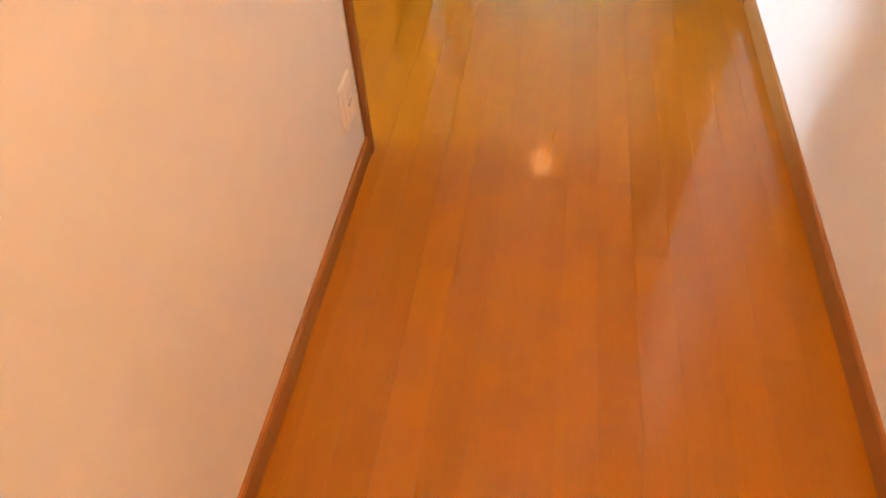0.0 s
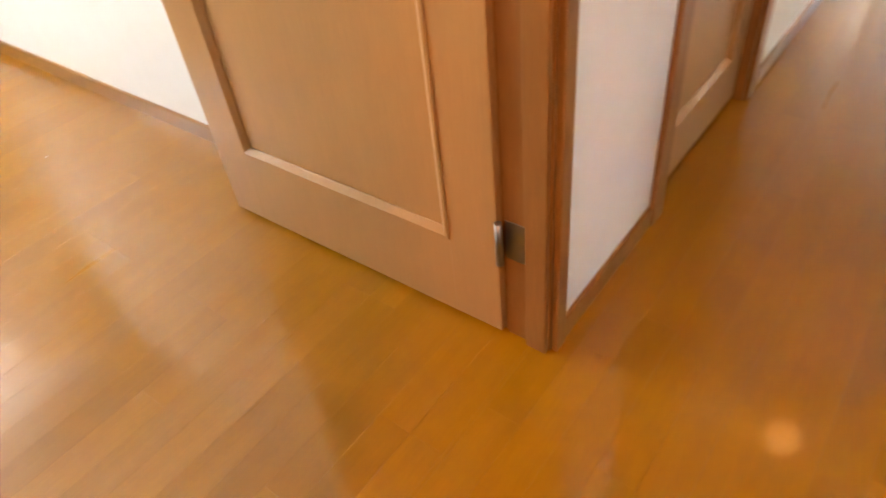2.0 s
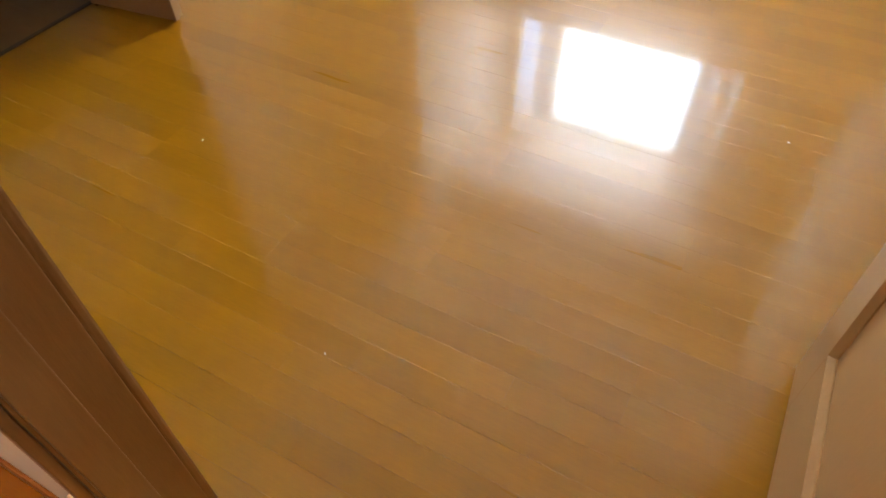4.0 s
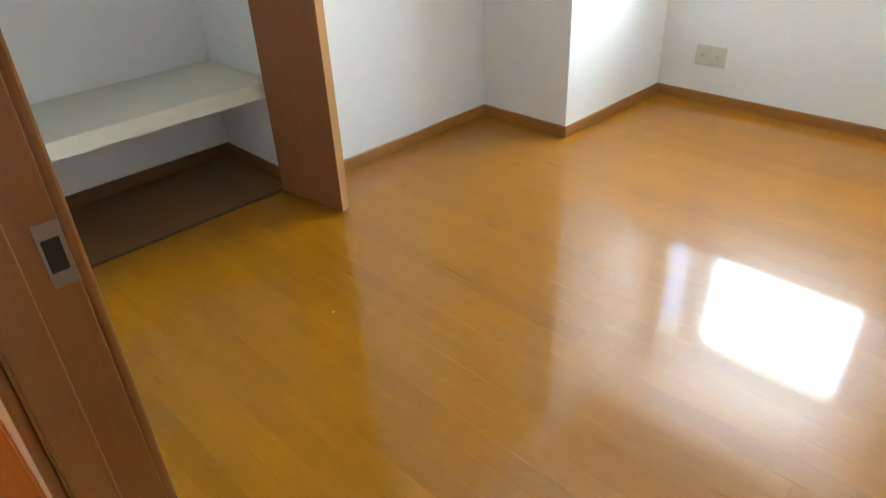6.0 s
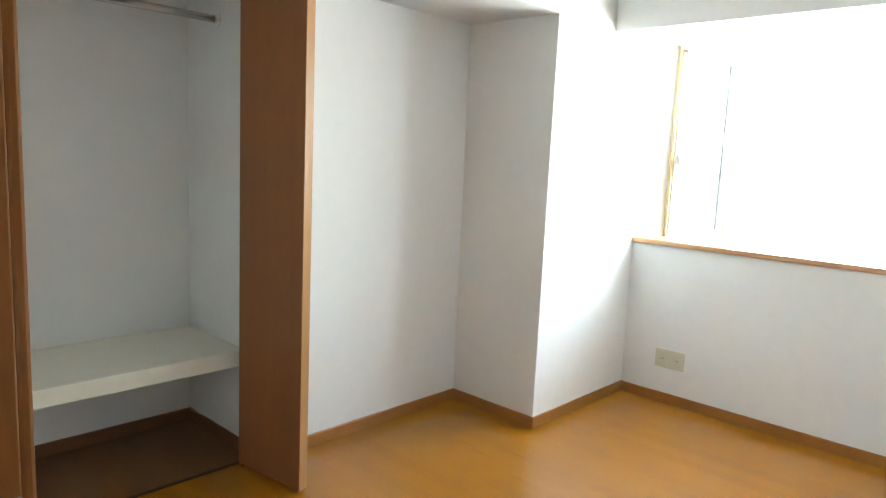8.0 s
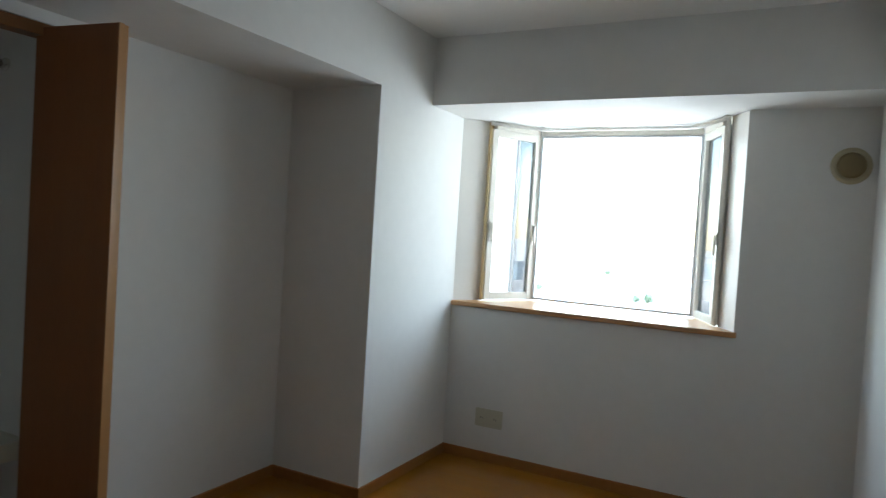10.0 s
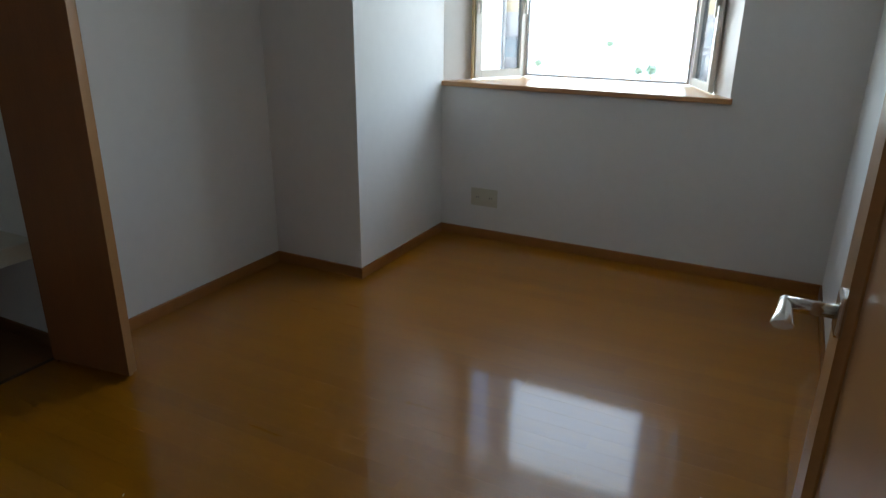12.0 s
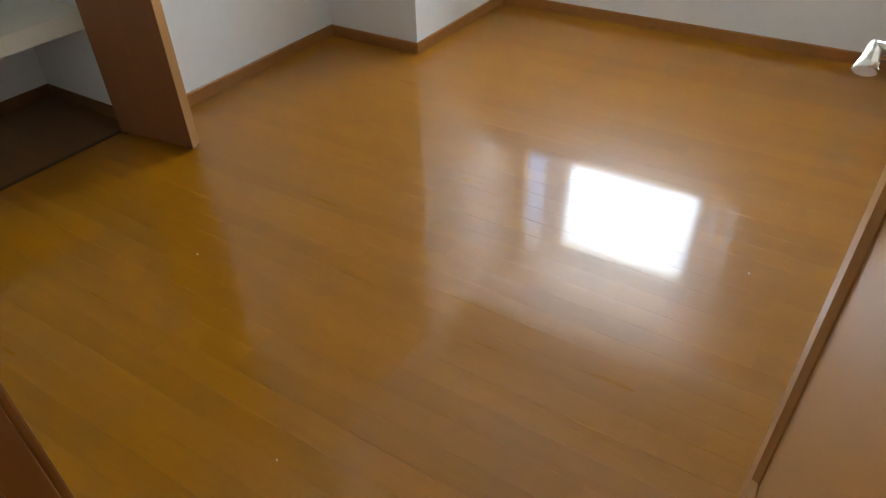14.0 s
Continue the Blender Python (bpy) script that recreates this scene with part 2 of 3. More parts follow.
structure("wall_closet_far", boxes((CXB, XL - 0.1, CY1, CY1 + 0.08, 0, 2.3)), WALL, "cream white papered side wall inside the closet")
structure("wall_closet_near", boxes((CXB, XL - 0.1, CY0 - 0.08, CY0, 0, 2.3)), WALL, "cream white papered side wall inside the closet")
structure("ceiling_closet", boxes((CXB, XL - 0.1, CY0, CY1, 2.22, 2.3)), CEIL, "white closet ceiling", "ceiling")
structure("ceiling_room", boxes((XP, XR, YD, 3.172, CEILING - 0.004, CEILING + 0.1)), CEIL, "white papered bedroom ceiling", "ceiling")
structure("ceiling_corridor", boxes((X0, X1, YR, YC, 2.30, 2.40)), CEIL, "white papered corridor ceiling", "ceiling")
# side room behind the second open door of the corridor, closed with plain walls
structure("wall_side_room", boxes((-0.5, 1.3, -3.1, -3.0, 0, 1.2), (-0.5, 1.3, -3.1, -3.0, 1.75, CEILING), (-0.5, 0.15, -3.1, -3.0, 1.2, 1.75), (0.5, 1.3, -3.1, -3.0, 1.2, 1.75), (-0.6, -0.5, -3.1, YR - 0.1, 0, CEILING), (1.3, 1.4, -3.1, YR - 0.1, 0, CEILING)),
          WALL, "plain white walls of the dim side room with a small window opening")
structure("ceiling_side_room", boxes((-0.5, 1.3, -3.0, YR - 0.1, CEILING, CEILING + 0.1)), CEIL, "plain white ceiling", "ceiling")

# unseen box added behind the corridor door to keep sky light from leaking in
structure("wall_store_room", boxes((0.36, 0.44, YD, 0.95, 0, CEILING), (1.12, 1.20, YD, 0.95, 0, CEILING), (0.44, 1.12, 0.87, 0.95, 0, CEILING)), WALL, "unseen plain white walls keeping sky light out behind the closed door")
structure("ceiling_store_room", boxes((0.44, 1.12, YD, 0.87, CEILING - 0.1, CEILING)), CEIL, "plain white ceiling", "ceiling")
structure("floor_store_room", boxes((0.44, 1.12, YD - 0.06, 0.87, -0.05, -0.0005)), SUBFLOOR, "unseen brown wooden floor added behind the closed door", "floor")

# ---- bay window ----
SY = 3.70                         # inner plane of the bay's frame
BL, BR = (-1.885, 3.715), (-0.530, 3.715)
FL, FR = (-1.690, 4.045), (-0.668, 4.045)
HEAD = 2.0


def splay(a, b, c):
    """An upright three-cornered filler between the sill and the soffit."""
    bm = bmesh.new()
    low, high = [[bm.verts.new((x, y, z)) for x, y in (a, b, c)] for z in (0.9365, BEAM - 0.001)]
    bm.faces.new(low)
    bm.faces.new(high)
    for i in range(3):
        bm.faces.new((low[i], low[(i + 1) % 3], high[(i + 1) % 3], high[i]))
    bmesh.ops.recalc_face_normals(bm, faces=bm.faces)
    return bm


structure("wall_bay_left", splay((OX0 + 0.0005, YW + 0.012), (BL[0] - 0.012, SY + 0.02), (OX0 + 0.0005, SY + 0.02)), WHITEPLASTIC, "white splayed reveal beside the bay window's casement")
structure("wall_bay_right", splay((OX1 - 0.0005, YW + 0.004), (BR[0] + 0.012, SY + 0.02), (OX1 - 0.0005, SY + 0.02)), WHITEPLASTIC, "white splayed reveal beside the bay window's casement")
bay = thing("window_1", "cream aluminium bay window with two angled casements over a wooden sill", "window", kind="structure")
bm = bmesh.new()
outline = [(OX0 + 0.003, 3.537), (OX1 + 0.012, 3.537), (OX1 + 0.012, 3.553), (OX1 - 0.003, 3.553), (OX1 - 0.003, SY - 0.002), (BR[0] + 0.02, SY + 0.0), (FR[0] + 0.03, 4.075), (FL[0] - 0.03, 4.075), (BL[0] - 0.02, SY + 0.0), (OX0 + 0.003, SY - 0.002)]
low, high = [bm.verts.new((x, y, SILL + 0.004)) for x, y in outline], [bm.verts.new((x, y, 0.936)) for x, y in outline]
bm.faces.new(low[::-1]); bm.faces.new(high)
for i in range(len(outline)):
    j = (i + 1) % len(outline)
    bm.faces.new((low[i], low[j], high[j], high[i]))
bmesh.ops.recalc_face_normals(bm, faces=bm.faces)
bmesh.ops.bevel(bm, geom=[e for e in bm.edges if all(v.co.y < 3.55 for v in e.verts)], offset=0.004, segments=2, affect="EDGES")
SILLMAT = material("honey_wood_sill", (0.50, 0.27, 0.11), 0.32, vary=0.10, scale=4, stretch=(1.2, 14, 14), coat=0.3, coat_rough=0.1)
part("window_sill", bm, SILLMAT, bay, "honey brown varnished wooden sill board")


def sash(a, b, z0, z1, bar, mat, name, glass_mat, parent, mullion=None):
    """A framed pane standing between two plan points, bars bar wide; mullion: (share of width, mat beyond)."""
    ax, ay = a
    w = math.hypot(b[0] - ax, b[1] - ay)
    frame_ob = part(name, boxes((0, bar, -0.02, 0.02, z0, z1), (w - bar, w, -0.02, 0.02, z0, z1), (bar, w - bar, -0.02, 0.02, z0, z0 + bar), (bar, w - bar, -0.02, 0.02, z1 - bar, z1), bevel=0.003), mat, parent)
    frame_ob.matrix_basis = Matrix.Translation((ax, ay, 0)) @ Matrix.Rotation(math.atan2(b[1] - ay, b[0] - ax), 4, "Z")
    cut = w - bar if mullion is None else w * mullion
    g = part("pane", boxes((bar, cut, -0.003, 0.003, z0 + bar, z1 - bar)), glass_mat, frame_ob)
    g.visible_shadow = False
    if mullion is not None:
        g = part("insect_screen", boxes((cut, w - bar, -0.002, 0.002, z0 + bar, z1 - bar)), SCREEN, frame_ob, "grey insect screen")
        g.visible_shadow = False
    return frame_ob


left = sash(BL, FL, 0.945, HEAD, 0.045, ALU, "casement", PANE, bay, 0.55)
part("meeting_stile", boxes((0.205, 0.222, -0.012, 0.012, 0.99, HEAD - 0.045), bevel=0.002), ALUDARK, left)
right = sash(FR, BR, 0.945, HEAD, 0.040, ALU, "casement", SCREEN, bay)
front = sash((FL[0] + 0.02, FL[1]), (FR[0] - 0.02, FR[1]), 0.945, HEAD, 0.013, ALUDARK, "fixed_light", PANE, bay)
for x, y in (FL, FR):
    part("corner_post", boxes((x - 0.011, x + 0.011, y - 0.024, y + 0.03, 0.94, BEAM), bevel=0.003), ALU, bay)
for (x, y), tone in ((BL, GOLDEN), (BR, ALU)):
    part("jamb_post", boxes((x - 0.009, x + 0.009, y - 0.022, y + 0.022, 0.94, BEAM), bevel=0.003), tone, bay, "narrow post along the casement")
for a, b in ((BL, FL), (FL, FR), (FR, BR)):
    w = math.hypot(b[0] - a[0], b[1] - a[1])
    hd = part("head_bar", boxes((0.02, w - 0.02, -0.026, 0.03, HEAD, BEAM - 0.001), bevel=0.003), ALU, bay)
    hd.matrix_basis = Matrix.Translation((*a, 0)) @ Matrix.Rotation(math.atan2(b[1] - a[1], b[0] - a[0]), 4, "Z")


def casement_handle(parent, u):
    part("casement_handle", boxes((u - 0.008, u + 0.008, -0.028, -0.02, 1.365, 1.43), (u - 0.006, u + 0.006, -0.040, -0.028, 1.31, 1.42), bevel=0.0025), ALU, parent, "pale metal casement latch")


casement_handle(left, 0.36)
casement_handle(left, 0.022)
casement_handle(right, 0.36)
rail = thing("curtain_rail", "white curtain rail bent round the bay under its ceiling", "curtain rail")
path = [(BL[0] + 0.01, BL[1] - 0.03, 2.028), (FL[0] + 0.05, FL[1] - 0.10, 2.028), (FR[0] - 0.05, FR[1] - 0.10, 2.028), (BR[0] - 0.01, BR[1] - 0.03, 2.028)]
part("rail_bar", tube(path, 0.011), WHITEPLASTIC, rail)
for p in path:
    part("rail_bracket", boxes((p[0] - 0.012, p[0] + 0.012, p[1] - 0.012, p[1] + 0.012, 2.036, BEAM), bevel=0.002), WHITEPLASTIC, rail)

# ---- baseboards ----
def baseboard(x0, y0, x1, y1, height=H, mat=BASE):
    """A baseboard with a rounded top edge along a wall, the room on the left of the way from the first to the second point."""
    w = math.hypot(x1 - x0, y1 - y0)
    bm = prism([(0.0005, 0), (0.009, 0), (0.009, height - 0.006), (0.006, height), (0.0005, height)], w)
    ob = structure("baseboard", bm, mat, "brown wooden baseboard along the foot of the wall", "baseboard")
    ob.matrix_world = Matrix.Translation((x0, y0, 0)) @ Matrix.Rotation(math.atan2(y1 - y0, x1 - x0), 4, "Z")


for run in ((XR, YW, XP, YW), (XP, YW, XP, YP - 0.009), (XP, YP, XL, YP), (XL, YP, XL, CY1 + 0.03), (XR, YD, XR, YW),
            (X0, YR, -0.047, YR), (0.998, YR, X1, YR)):
    baseboard(*run)
for run in ((JL - 0.028, YC, X0, YC), (0.418, YC, 0.006, YC), (X1, YC, 1.17, YC)):
    baseboard(*run)

# closet baseboards take the wood colour darkened for shade
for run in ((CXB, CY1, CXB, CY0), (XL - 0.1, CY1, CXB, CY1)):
    baseboard(*run, mat=CLOSETSHADED)

# ---- doorways ----
def doorway(name, x0, x1, y0, y1, label, casing=0.07, stop=None, casing_low=None):
    """Jambs, head, door stops and casings lining an opening between x0 and x1 through a wall from y0 to y1."""
    d = thing(name, label, "door frame", kind="structure")
    lowx = x0 - (casing_low or casing) - 0.006
    part("jamb", boxes((x0 - 0.028, x0, y0, y1, 0, DOORTOP), bevel=0.002), TRIM, d)
    part("jamb", boxes((x1, x1 + 0.028, y0, y1, 0, DOORTOP), bevel=0.002), TRIM, d)
    part("head", boxes((x0 - 0.028, x1 + 0.028, y0 - 0.006, y1 + 0.006, DOORTOP, DOORTOP + 0.028), bevel=0.002), TRIM, d)
    for y, way in ((y0, -1), (y1, 1)):
        ya, yb = sorted((y + way * 0.0004, y + way * 0.014))
        for xa, xb in ((lowx, x0 - 0.004), (x1 + 0.004, x1 + casing + 0.006)):
            part("casing", boxes((xa, xb, ya, yb, 0, DOORTOP + 0.031), bevel=0.004), TRIM, d)
        part("casing", boxes((lowx, x1 + casing + 0.006, ya, yb, DOORTOP + 0.032, DOORTOP + 0.10), bevel=0.004), TRIM, d)
    if stop is not None:
        sa, sb = stop
        part("door_stop", boxes((x0, x0 + 0.012, sa, sb, 0, DOORTOP - 0.012), bevel=0.002), TRIM, d)
        part("door_stop", boxes((x1 - 0.012, x1, sa, sb, 0, DOORTOP - 0.012), bevel=0.002), TRIM, d)
        part("door_stop", boxes((x0, x1, sa, sb, DOORTOP - 0.012, DOORTOP), bevel=0.002), TRIM, d)
    return d


frame_bed = doorway("door_frame_1", JL, JR, YC, YD, "brown wooden frame of the bedroom doorway with a steel strike plate", 0.034, (0.012, 0.056), 0.021)
plate = part("strike_plate", boxes((JL, JL + 0.002, 0.078, 0.104, 0.940, 1.014), bevel=0.0006), PLATE, frame_bed, "nickel strike plate")
part("strike_hole", boxes((JL + 0.0021, JL + 0.0026, 0.081, 0.099, 0.958, 0.996)), DARK, plate, "dark latch hole")
for z in (0.949, 1.006):
    s = part("screw", turned([(0.0035, 0), (0.0035, 0.0006), (0.002, 0.001)], 12), PLATE, plate)
    s.matrix_basis = Matrix.Translation((JL + 0.002, 0.091, z)) @ Matrix.Rotation(radians(90), 4, "Y")
part("hinge_plate", boxes((JR - 0.0022, JR - 0.0002, 0.060, 0.103, 0.215, 0.305), bevel=0.0005), PLATE, frame_bed, "dull steel hinge plate")
doorway("door_frame_2", 0.485, 1.075, YC, YD, "brown wooden frame of a closed corridor door", 0.06, None)
doorway("door_frame_3", 0.03, 0.92, YR - 0.1, YR, "brown wooden frame of the side room doorway", 0.065, None)


def lever_handle(parent, x, z, front):
    """Rosette, neck and lever; front: -1 for the face at y = 0, 1 for the back; the lever points along +x."""
    y = 0.0 if front < 0 else DT
    def at(bm):
        bmesh.ops.transform(bm, matrix=Matrix.Translation((x, y, z)) @ Matrix.Diagonal((1, -front * -1, 1, 1)), verts=bm.verts)
        bmesh.ops.recalc_face_normals(bm, faces=bm.faces)
        return bm
    h = part("handle", at(boxes((-0.022, 0.022, 0, 0.010, -0.027, 0.027), bevel=0.004)), STEEL, parent, "brushed nickel lever handle")
    bm = tube([(0, 0.008, 0), (0, 0.066, 0)], 0.0095, 16)
    part("neck", at(bm), STEEL, h)
    bm = bmesh.new()
    secs = []
    for u, w, d in ((-0.010, 0.006, 0.007), (-0.007, 0.009, 0.009), (0.020, 0.008, 0.0095), (0.045, 0.0075, 0.011), (0.070, 0.007, 0.0135), (0.073, 0.0055, 0.012)):
        bend = 0.066 + 0.004 * math.sin(max(u, 0) / 0.09 * 1.5)
        secs.append([bm.verts.new((u, bend + d * math.cos(a), w * math.sin(a))) for a in [2 * math.pi * k / 14 for k in range(14)]])
    for a, b in zip(secs, secs[1:]):
        for k in range(14):
            bm.faces.new((a[k], a[(k + 1) % 14], b[(k + 1) % 14], b[k])).smooth = True
    bm.faces.new(secs[0]); bm.faces.new(secs[-1])
    part("lever", at(bm), STEEL, h)


DT = 0.036


def panel_door(name, label, W, m, handle_x=None, low=0.215, rails=(), hinge_x=None, stile=0.112, hinge_stile=None, group=""):
    """A framed door leaf, its front face at y = 0, with sunk panels edged by sloping mouldings on both faces."""
    Z0, Z1 = 0.012, 2.02
    far = W - (hinge_stile or stile)
    d = thing(name, label, "door", m, group)
    for a, b in ((0, stile), (far, W)):
        part("stile", boxes((a, b, 0, DT, Z0, Z1), bevel=0.002), DOOR, d)
    levels = [(Z0, low)] + list(rails) + [(Z1 - 0.115, Z1)]
    for a, b in levels:
        part("rail", boxes((stile - 0.0005, far + 0.0005, 0.0003, DT - 0.0003, a, b)), DOOR, d)
    for (_, za), (zb, _) in zip(levels, levels[1:]):
        part("panel", boxes((stile, far, 0.011, DT - 0.011, za, zb)), DOOR, d)
        mw = 0.020
        for front in (0, 1):
            prof = [(0.0115, 0), (-0.003, 0), (-0.003, 0.006), (0.008, mw), (0.0115, mw)]
            if front:
                prof = [(DT - p, q) for p, q in prof]
            def put(length, mat4):
                o = part("moulding", prism(prof, length), DOOR, d)
                o.matrix_basis = mat4
            put(far - stile, Matrix.Translation((stile, 0, za)))
            put(far - stile, Matrix.Translation((stile, 0, zb)) @ Matrix.Diagonal((1, 1, -1, 1)))
            put(zb - za, Matrix.Translation((stile, 0, za)) @ Matrix(((0, 0, 1, 0), (0, 1, 0, 0), (1, 0, 0, 0), (0, 0, 0, 1))))
            put(zb - za, Matrix.Translation((far, 0, za)) @ Matrix(((0, 0, -1, 0), (0, 1, 0, 0), (1, 0, 0, 0), (0, 0, 0, 1))))
    if handle_x is not None:
        lever_handle(d, handle_x, 0.995, -1)
        lever_handle(d, handle_x, 0.995, 1)
    if hinge_x is not None:
        for z in (0.26, 1.78):
            k = part("hinge", tube([(hinge_x, -0.006, z - 0.05), (hinge_x, -0.006, z + 0.05)], 0.0075), PLATE, d, "dull steel butt hinge")
            part("hinge_leaf", boxes((hinge_x - 0.0095, hinge_x - 0.0075, -0.004, 0.028, z - 0.045, z + 0.045), bevel=0.0006), PLATE, k)
    return d


bed_door = panel_door("bedroom_door", "open brown wood-grain panel door with a nickel lever handle", 0.836, pose(-0.0565, 0.948, 0, 0, 0, -89.5), 0.10, hinge_x=0.843, hinge_stile=0.114)
panel_door("side_room_door", "open brown panel door standing into the dim side room", 0.85, pose(0.872, YR - 0.07, 0, 0, 0, -90))
panel_door("corridor_door", "closed brown panel door with two sunk panels", 0.586, pose(0.487, 0.035, 0, 0, 0, 0), 0.06, 0.16, ((0.90, 1.0),), stile=0.09)

# unseen glazed door added at the bright end of the corridor
end = thing("unseen_glazed_door", "unseen brown glazed door added to shape the glare from the corridor's bright end", "door", pose(X1 - 0.02, YC - 0.10, 0.0, 0, 0, -90))
gw = (YC - 0.10) - (YR + 0.10)
for a, b in ((0, 0.09), (gw - 0.09, gw)):
    part("stile", boxes((a, b, 0, 0.036, 0.01, 1.99), bevel=0.002), DOOR, end)
# low pane and thin slot are set to shape the floor's glare
for a, b in ((0.01, 0.14), (0.66, 1.19), (1.205, 1.99)):
    part("rail", boxes((0.09, gw - 0.09, 0.001, 0.035, a, b), bevel=0.002), DOOR, end)
for a, b in ((0.14, 0.66), (1.19, 1.205)):
    part("pane", boxes((0.09, gw - 0.09, 0.015, 0.02, a, b)), PANE, end).visible_shadow = False

# ---- closet ----
track = thing("closet_track", "brown closet head rail with a black floor track", "closet track", kind="structure")
part("head_rail", boxes((XL - 0.075, XL - 0.002, CY0, CY1, 1.955, 1.998), bevel=0.002), TRIM, track)
part("floor_track", boxes((-2.628, -2.612, CY0, CY1, 0.0045, 0.007)), TRACK, track, "thin dark brown floor track")
part("jamb", boxes((XL - 0.098, XL - 0.0, CY1 - 0.008, CY1 - 0.0005, 0.004, 1.955), bevel=0.002), TRIM, track)
part("jamb", boxes((XL - 0.098, XL - 0.0, CY0 + 0.0005, CY0 + 0.022, 0.004, 1.955), bevel=0.002), TRIM, track)
guide = part("roller", turned([(0.004, 0.03), (0.008, 0.026), (0.018, 0.012), (0.020, 0.0), (0.018, -0.012), (0.008, -0.018)], 20), DARK, track, "black hanging roller")
guide.matrix_basis = Matrix.Translation((XL - 0.04, 0.98, 1.945))


def closet_door(label):
    """Two hinged leaves folded back on themselves, standing out from the opening's end."""
    c = thing("folding_closet_door", label, "closet door")
    for a, b in (((-2.600, 1.345), (-2.224, 1.396)), ((-2.600, 1.394), (-2.236, 1.421))):
        w = math.hypot(b[0] - a[0], b[1] - a[1])
        leaf = part("door_panel", boxes((0, w - 0.003, -0.010, 0.010, 0.014, 1.985), bevel=0.002), CLOSETDOOR, c)
        leaf.matrix_basis = Matrix.Translation((*a, 0)) @ Matrix.Rotation(math.atan2(b[1] - a[1], b[0] - a[0]), 4, "Z")
        part("edge_strip", boxes((w - 0.003, w, -0.010, 0.010, 0.014, 1.985)), DOOR, leaf, "paler wooden edge strip")
    part("pivot", tube([(-2.585, 1.347, 0.005), (-2.585, 1.347, 0.02)], 0.008, 10), STEEL, c)
    return c


closet_door("red-brown folding closet door folded open against the opening's end")

shelf = thing("closet_shelf", "deep cream laminate shelf low inside the closet", "shelf")
part("shelf_board", boxes((CXB + 0.001, -2.70, CY0 + 0.001, CY1 - 0.001, 0.428, 0.478), bevel=0.003), SHELF, shelf)
part("front_edge", boxes((-2.6995, -2.684, CY0 + 0.001, CY1 - 0.001, 0.410, 0.480), bevel=0.004), SHELF, shelf)
part("batten", boxes((CXB + 0.001, CXB + 0.02, CY0 + 0.02, CY1 - 0.02, 0.39, 0.4275), bevel=0.002), SHELF, shelf)
part("batten", boxes((CXB + 0.02, -2.72, CY1 - 0.018, CY1 - 0.001, 0.39, 0.4275), bevel=0.002), SHELF, shelf)
rod = thing("clothes_rod", "nickel clothes rod across the closet on round sockets", "clothes rod")
part("rod", tube([(-2.93, CY0 + 0.002, 1.895), (-2.93, CY1 - 0.002, 1.895)], 0.016, 16), STEEL, rod)
for y, way in ((CY0, 1), (CY1, -1)):
    sck = part("socket", turned([(0.026, 0), (0.026, 0.006), (0.019, 0.010), (0.017, 0.022)], 20), STEEL, rod)
    sck.matrix_basis = Matrix.Translation((-2.93, y + way * 0.001, 1.895)) @ Matrix.Rotation(radians(-90 * way), 4, "X")

# ---- small fixtures ----
out = thing("wall_outlet", "ivory double socket plate on the wall under the window", "outlet", pose(-1.718, YW, 0.260))
part("plate", boxes((-0.086, 0.086, -0.007, -0.0003, -0.054, 0.054), bevel=0.003), PLASTIC, out)
for u in (-0.043, 0.043):
    ins = part("socket_insert", boxes((u - 0.03, u + 0.03, -0.0095, -0.0068, -0.042, 0.042), bevel=0.002), PLASTIC, out)
    part("socket_hole", boxes((u - 0.008, u - 0.005, -0.0099, -0.0094, -0.006, 0.006), (u + 0.005, u + 0.008, -0.0099, -0.0094, -0.006, 0.006)), DARK, ins)
vent = thing("air_vent", "round tan air vent cover high on the window wall", "air vent", pose(0.024, YW, 1.772, 90, 0, 0))
part("vent_ring", turned([(0.086, 0.0004), (0.084, 0.008), (0.074, 0.016), (0.066, 0.018), (0.066, 0.010), (0.02, 0.010)], 40), PALETAN, vent)
part("vent_cap", turned([(0.012, 0.010), (0.055, 0.020), (0.060, 0.026), (0.050, 0.033), (0.010, 0.036)], 40), TAN, vent)
sw = thing("corridor_outlet", "white wall plate with one socket low on the corridor wall", "outlet", pose(-0.962, YC, 0.232))
part("plate", boxes((-0.040, 0.040, -0.008, -0.0003, -0.058, 0.058), bevel=0.004), WHITEPLASTIC, sw)
ins = part("socket_insert", boxes((-0.020, 0.020, -0.012, -0.0078, -0.036, 0.036), bevel=0.003), WHITEPLASTIC, sw)
part("socket_hole", boxes((-0.008, -0.005, -0.0124, -0.0119, -0.006, 0.006), (0.005, 0.008, -0.0124, -0.0119, -0.006, 0.006)), DARK, ins)
for x in (LAMP[0], -1.9):
    dl = thing("ceiling_downlight", "small round warm downlight in the corridor ceiling", "downlight", pose(x, LAMP[1], 2.30))
    part("ring", turned([(0.062, -0.0005), (0.060, -0.008), (0.048, -0.010), (0.046, -0.002)], 32), WHITEPLASTIC, dl)
    part("lamp_cover", turned([(0.045, -0.0008), (0.044, -0.003), (0.01, -0.004)], 32), LAMPGLOW, dl)

for x, y, s in ((-1.70, 0.938, 0.004), (-0.957, 0.509, 0.003), (-0.202, 1.716, 0.003)):
    speck = thing("paper_crumb", "tiny white paper crumb lying on the floor", "crumb", pose(x, y, 0.0, 0, 0, 40 * x), "crumbs on the floor")
    part("scrap", boxes((-s, s, -s * 0.35, s * 0.35, 0.0002, 0.0022), bevel=0.0006), WHITEPLASTIC, speck)

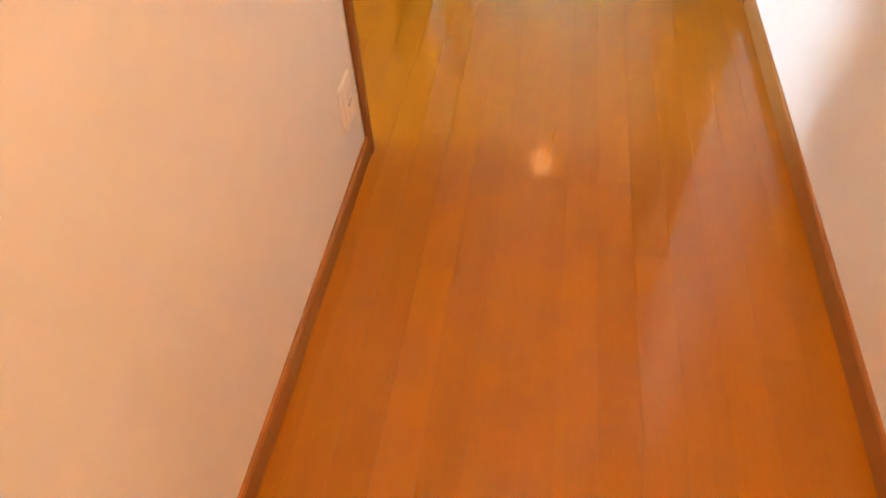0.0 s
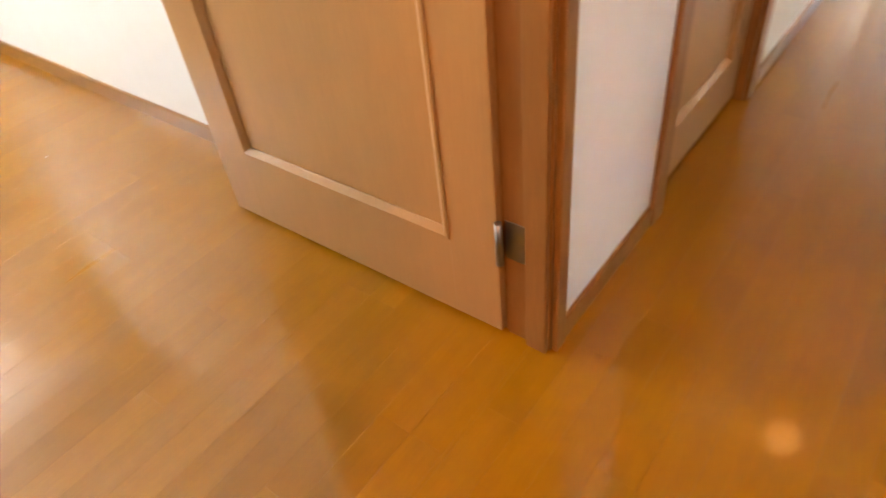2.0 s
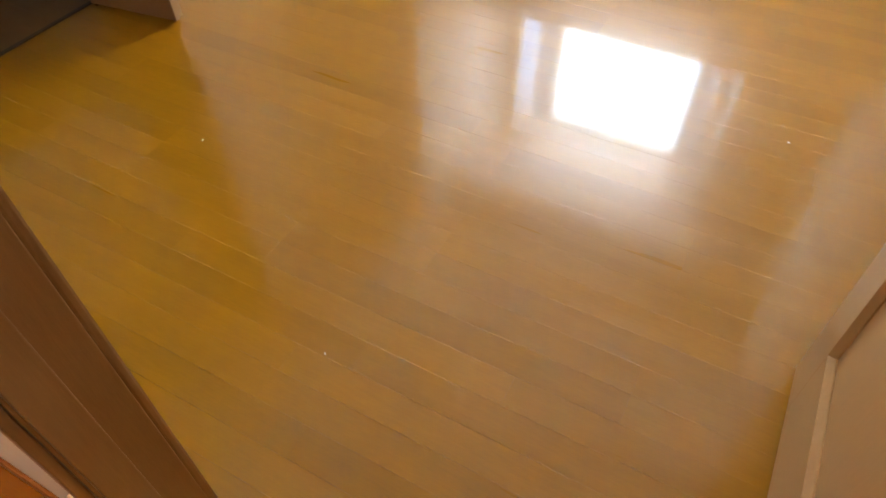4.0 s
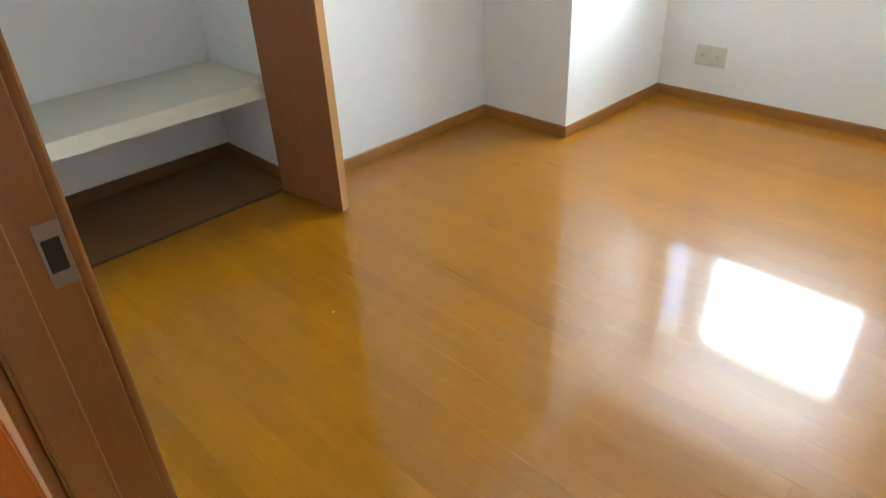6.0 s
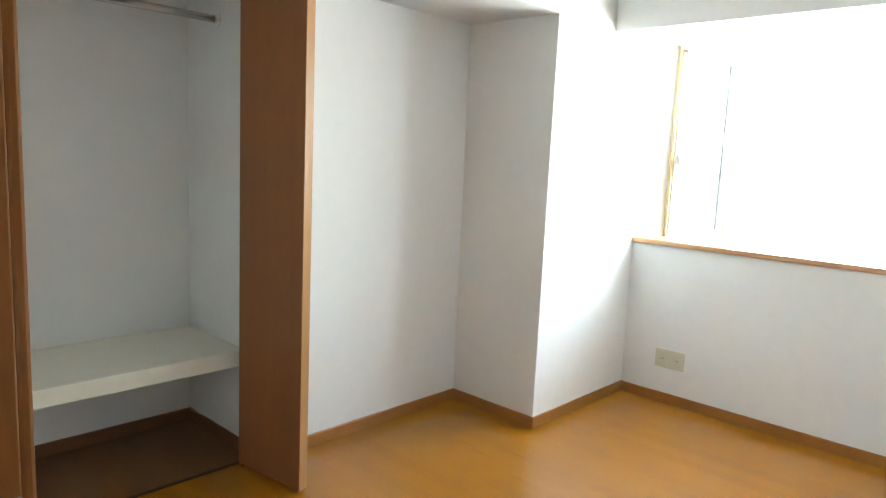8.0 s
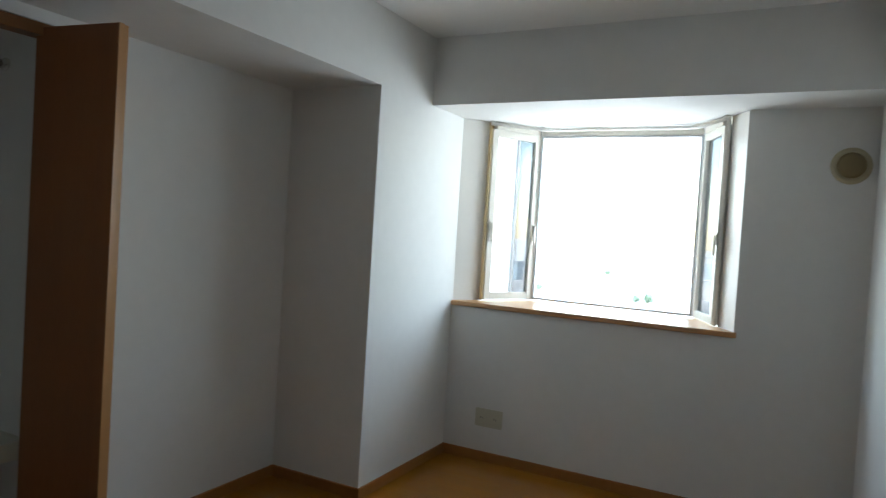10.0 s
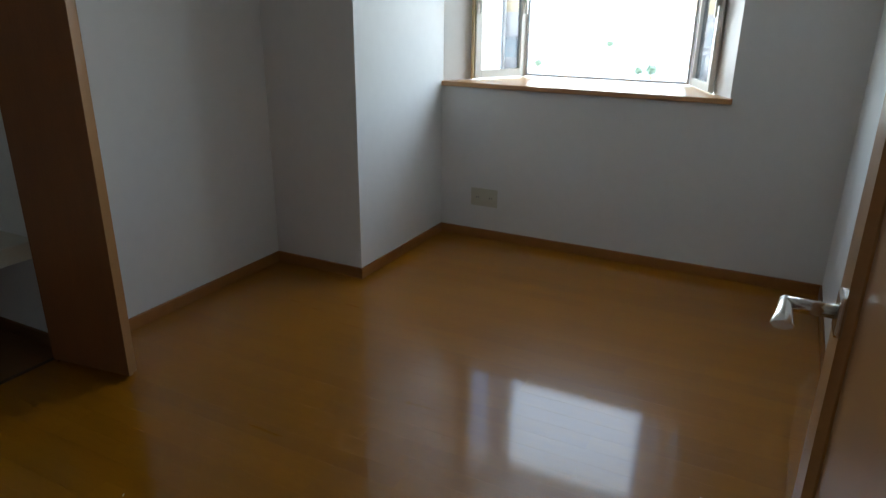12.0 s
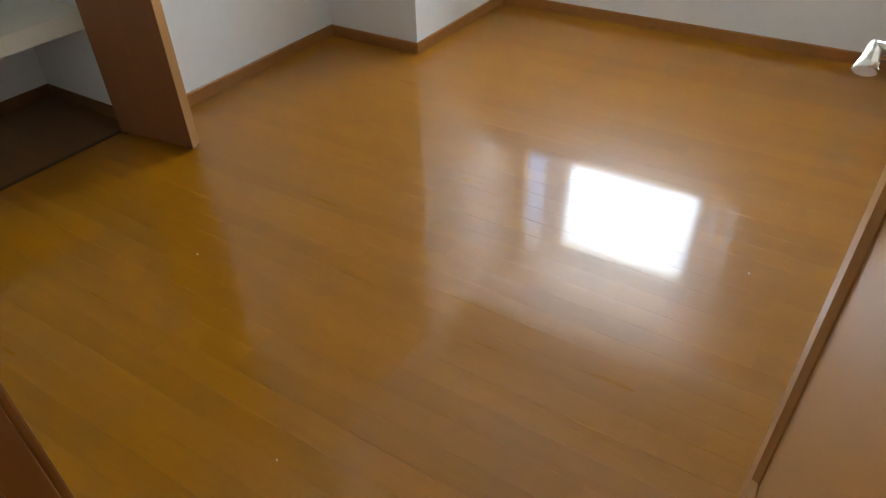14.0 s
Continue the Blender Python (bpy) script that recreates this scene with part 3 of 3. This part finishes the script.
# ---- distance outside the bay ----
structure("ground", boxes((-900, 900, -400, 2200, -14.2, -14.0)), GROUND, "pale hazy ground far below the window", "ground")


def building(x, y, w, d, h, mat=CONCRETE, label="pale distant building with a flat roof and rows of windows"):
    b = thing("distant_building", label, "building", pose(x, y, -14), "distant town")
    part("wall", boxes((-w / 2, w / 2, -d / 2, d / 2, 0, h)), mat, b)
    part("roof", boxes((-w / 2 - 0.3, w / 2 + 0.3, -d / 2 - 0.3, d / 2 + 0.3, h, h + 0.5)), ROOF, b)
    for k in range(int(w // 4)):
        for z in range(1, int(h // 3)):
            part("window", boxes((-w / 2 + 1.2 + 4 * k, -w / 2 + 3 + 4 * k, -d / 2 - 0.08, -d / 2 - 0.02, 3 * z - 1.4, 3 * z)), ROOF, b)


for row in ((-37, 176, 33, 10, 4.5), (-57, 178, 6, 7, 5), (-30, 330, 14, 9, 7), (-88, 215, 12, 9, 6)):
    building(*row, PALEBLUE, "distant building with pale blue cladding and a flat roof")
for row in ((-66, 190, 9, 8, 5), (-20, 205, 11, 8, 5), (-74, 290, 18, 9, 6), (-50, 310, 22, 10, 6),
            (-104, 330, 26, 10, 7), (-128, 280, 16, 10, 6), (-90, 420, 34, 12, 8), (-52, 450, 26, 12, 8), (-140, 440, 30, 12, 9), (-14, 420, 20, 10, 7)):
    building(*row)


def tree(x, y, s):
    t = thing("distant_tree", "small round-headed green tree far below the window", "tree", pose(x, y, -14), "distant trees")
    bm = bmesh.new()
    bmesh.ops.create_cone(bm, segments=8, radius1=0.25 * s, radius2=0.12 * s, depth=2.4 * s, cap_ends=True, matrix=Matrix.Translation((0, 0, 1.2 * s)))
    part("trunk", bm, BASE, t)
    bm = bmesh.new()
    for k in range(160):
        v = Vector((random.gauss(0, 1), random.gauss(0, 1), random.gauss(0, 0.8)))
        v = v.normalized() * s * (0.8 + 0.9 * random.random())
        bmesh.ops.create_icosphere(bm, subdivisions=1, radius=s * random.uniform(0.12, 0.32), matrix=Matrix.Translation((v.x, v.y, 3.4 * s + v.z)))
    part("crown", bm, LEAF, t)


for row in ((-29, 158, 0.75), (-32, 159, 0.6), (-59, 168, 0.6), (-64, 262, 0.8), (-26, 270, 0.9)):
    tree(*row)

# ---- floors, laid board by board ----
def board_mesh(name, length, width, mat, depth=0.012, edge=0.0001):
    bm = bmesh.new()
    l, w = length / 2 - 0.00005, width / 2 - 0.0001
    rings = [[(-l, -w, -depth), (l, -w, -depth), (l, w, -depth), (-l, w, -depth)],
             [(-l, -w, -edge), (l, -w, -edge), (l, w, -edge), (-l, w, -edge)],
             [(-l + edge * 0.5, -w + edge, 0), (l - edge * 0.5, -w + edge, 0), (l - edge * 0.5, w - edge, 0), (-l + edge * 0.5, w - edge, 0)]]
    vs = [[bm.verts.new(p) for p in r] for r in rings]
    for a, b in zip(vs, vs[1:]):
        for i in range(4):
            bm.faces.new((a[i], a[(i + 1) % 4], b[(i + 1) % 4], b[i]))
    bm.faces.new(vs[-1])
    bmesh.ops.recalc_face_normals(bm, faces=bm.faces)
    return mesh_of(name, bm, mat)


BW = 0.0755


def lay(parent, x0, x1, y0, y1, length, mat, seed):
    """Rows of boards along x, joints staggered from row to row; boards of one size share a mesh."""
    rnd = random.Random(seed)
    cache = {}
    row, y = 0, y0
    while y < y1 - 0.002:
        w = min(BW, y1 - y)
        x = x0 - rnd.choice((0.25, 0.5, 0.75, 0.1)) * length
        while x < x1 - 0.002:
            a, b = max(x, x0), min(x + length, x1)
            if b - a > 0.004:
                key = (round(b - a, 3), round(w, 4))
                if key not in cache:
                    cache[key] = board_mesh("floor_board", b - a, w, mat)
                ob = new("floor_board", cache[key])
                ob.location = ((a + b) / 2, y + w / 2, 0)
                ob.parent = parent
            x += length
        y += w
        row += 1


floor_room = structure("floor", boxes((XL, XR, YD, YW, -0.05, -0.0125)), SUBFLOOR, "glossy honey-brown wooden floor of narrow boards", "floor")
lay(floor_room, XL - 0.05, XR, YD - 0.055, YW, 0.91, FLOOR, 3)
floor_hall = structure("floor_corridor", boxes((X0, X1, YR - 0.1, YD - 0.06, -0.05, -0.0125)), SUBFLOOR, "glossy orange-brown wooden corridor floor of narrow boards", "floor")
lay(floor_hall, X0, X1, YR, YD - 0.055, 0.91, FLOOR, 5)
floor_closet = structure("floor_closet", boxes((CXB, XL - 0.05, CY0, CY1, -0.05, -0.0125)), SUBFLOOR, "brown wooden closet floor, colour darkened for the closet's shade", "floor")
lay(floor_closet, CXB, XL - 0.05, CY0, CY1, 0.7, CLOSETSHADED, 7)
floor_side = structure("floor_side_room", boxes((-0.5, 1.3, -3.0, YR - 0.1, -0.05, -0.0125)), SUBFLOOR, "brown wooden floor of the side room", "floor")
lay(floor_side, -0.5, 1.3, -3.0, YR, 0.91, FLOOR, 9)
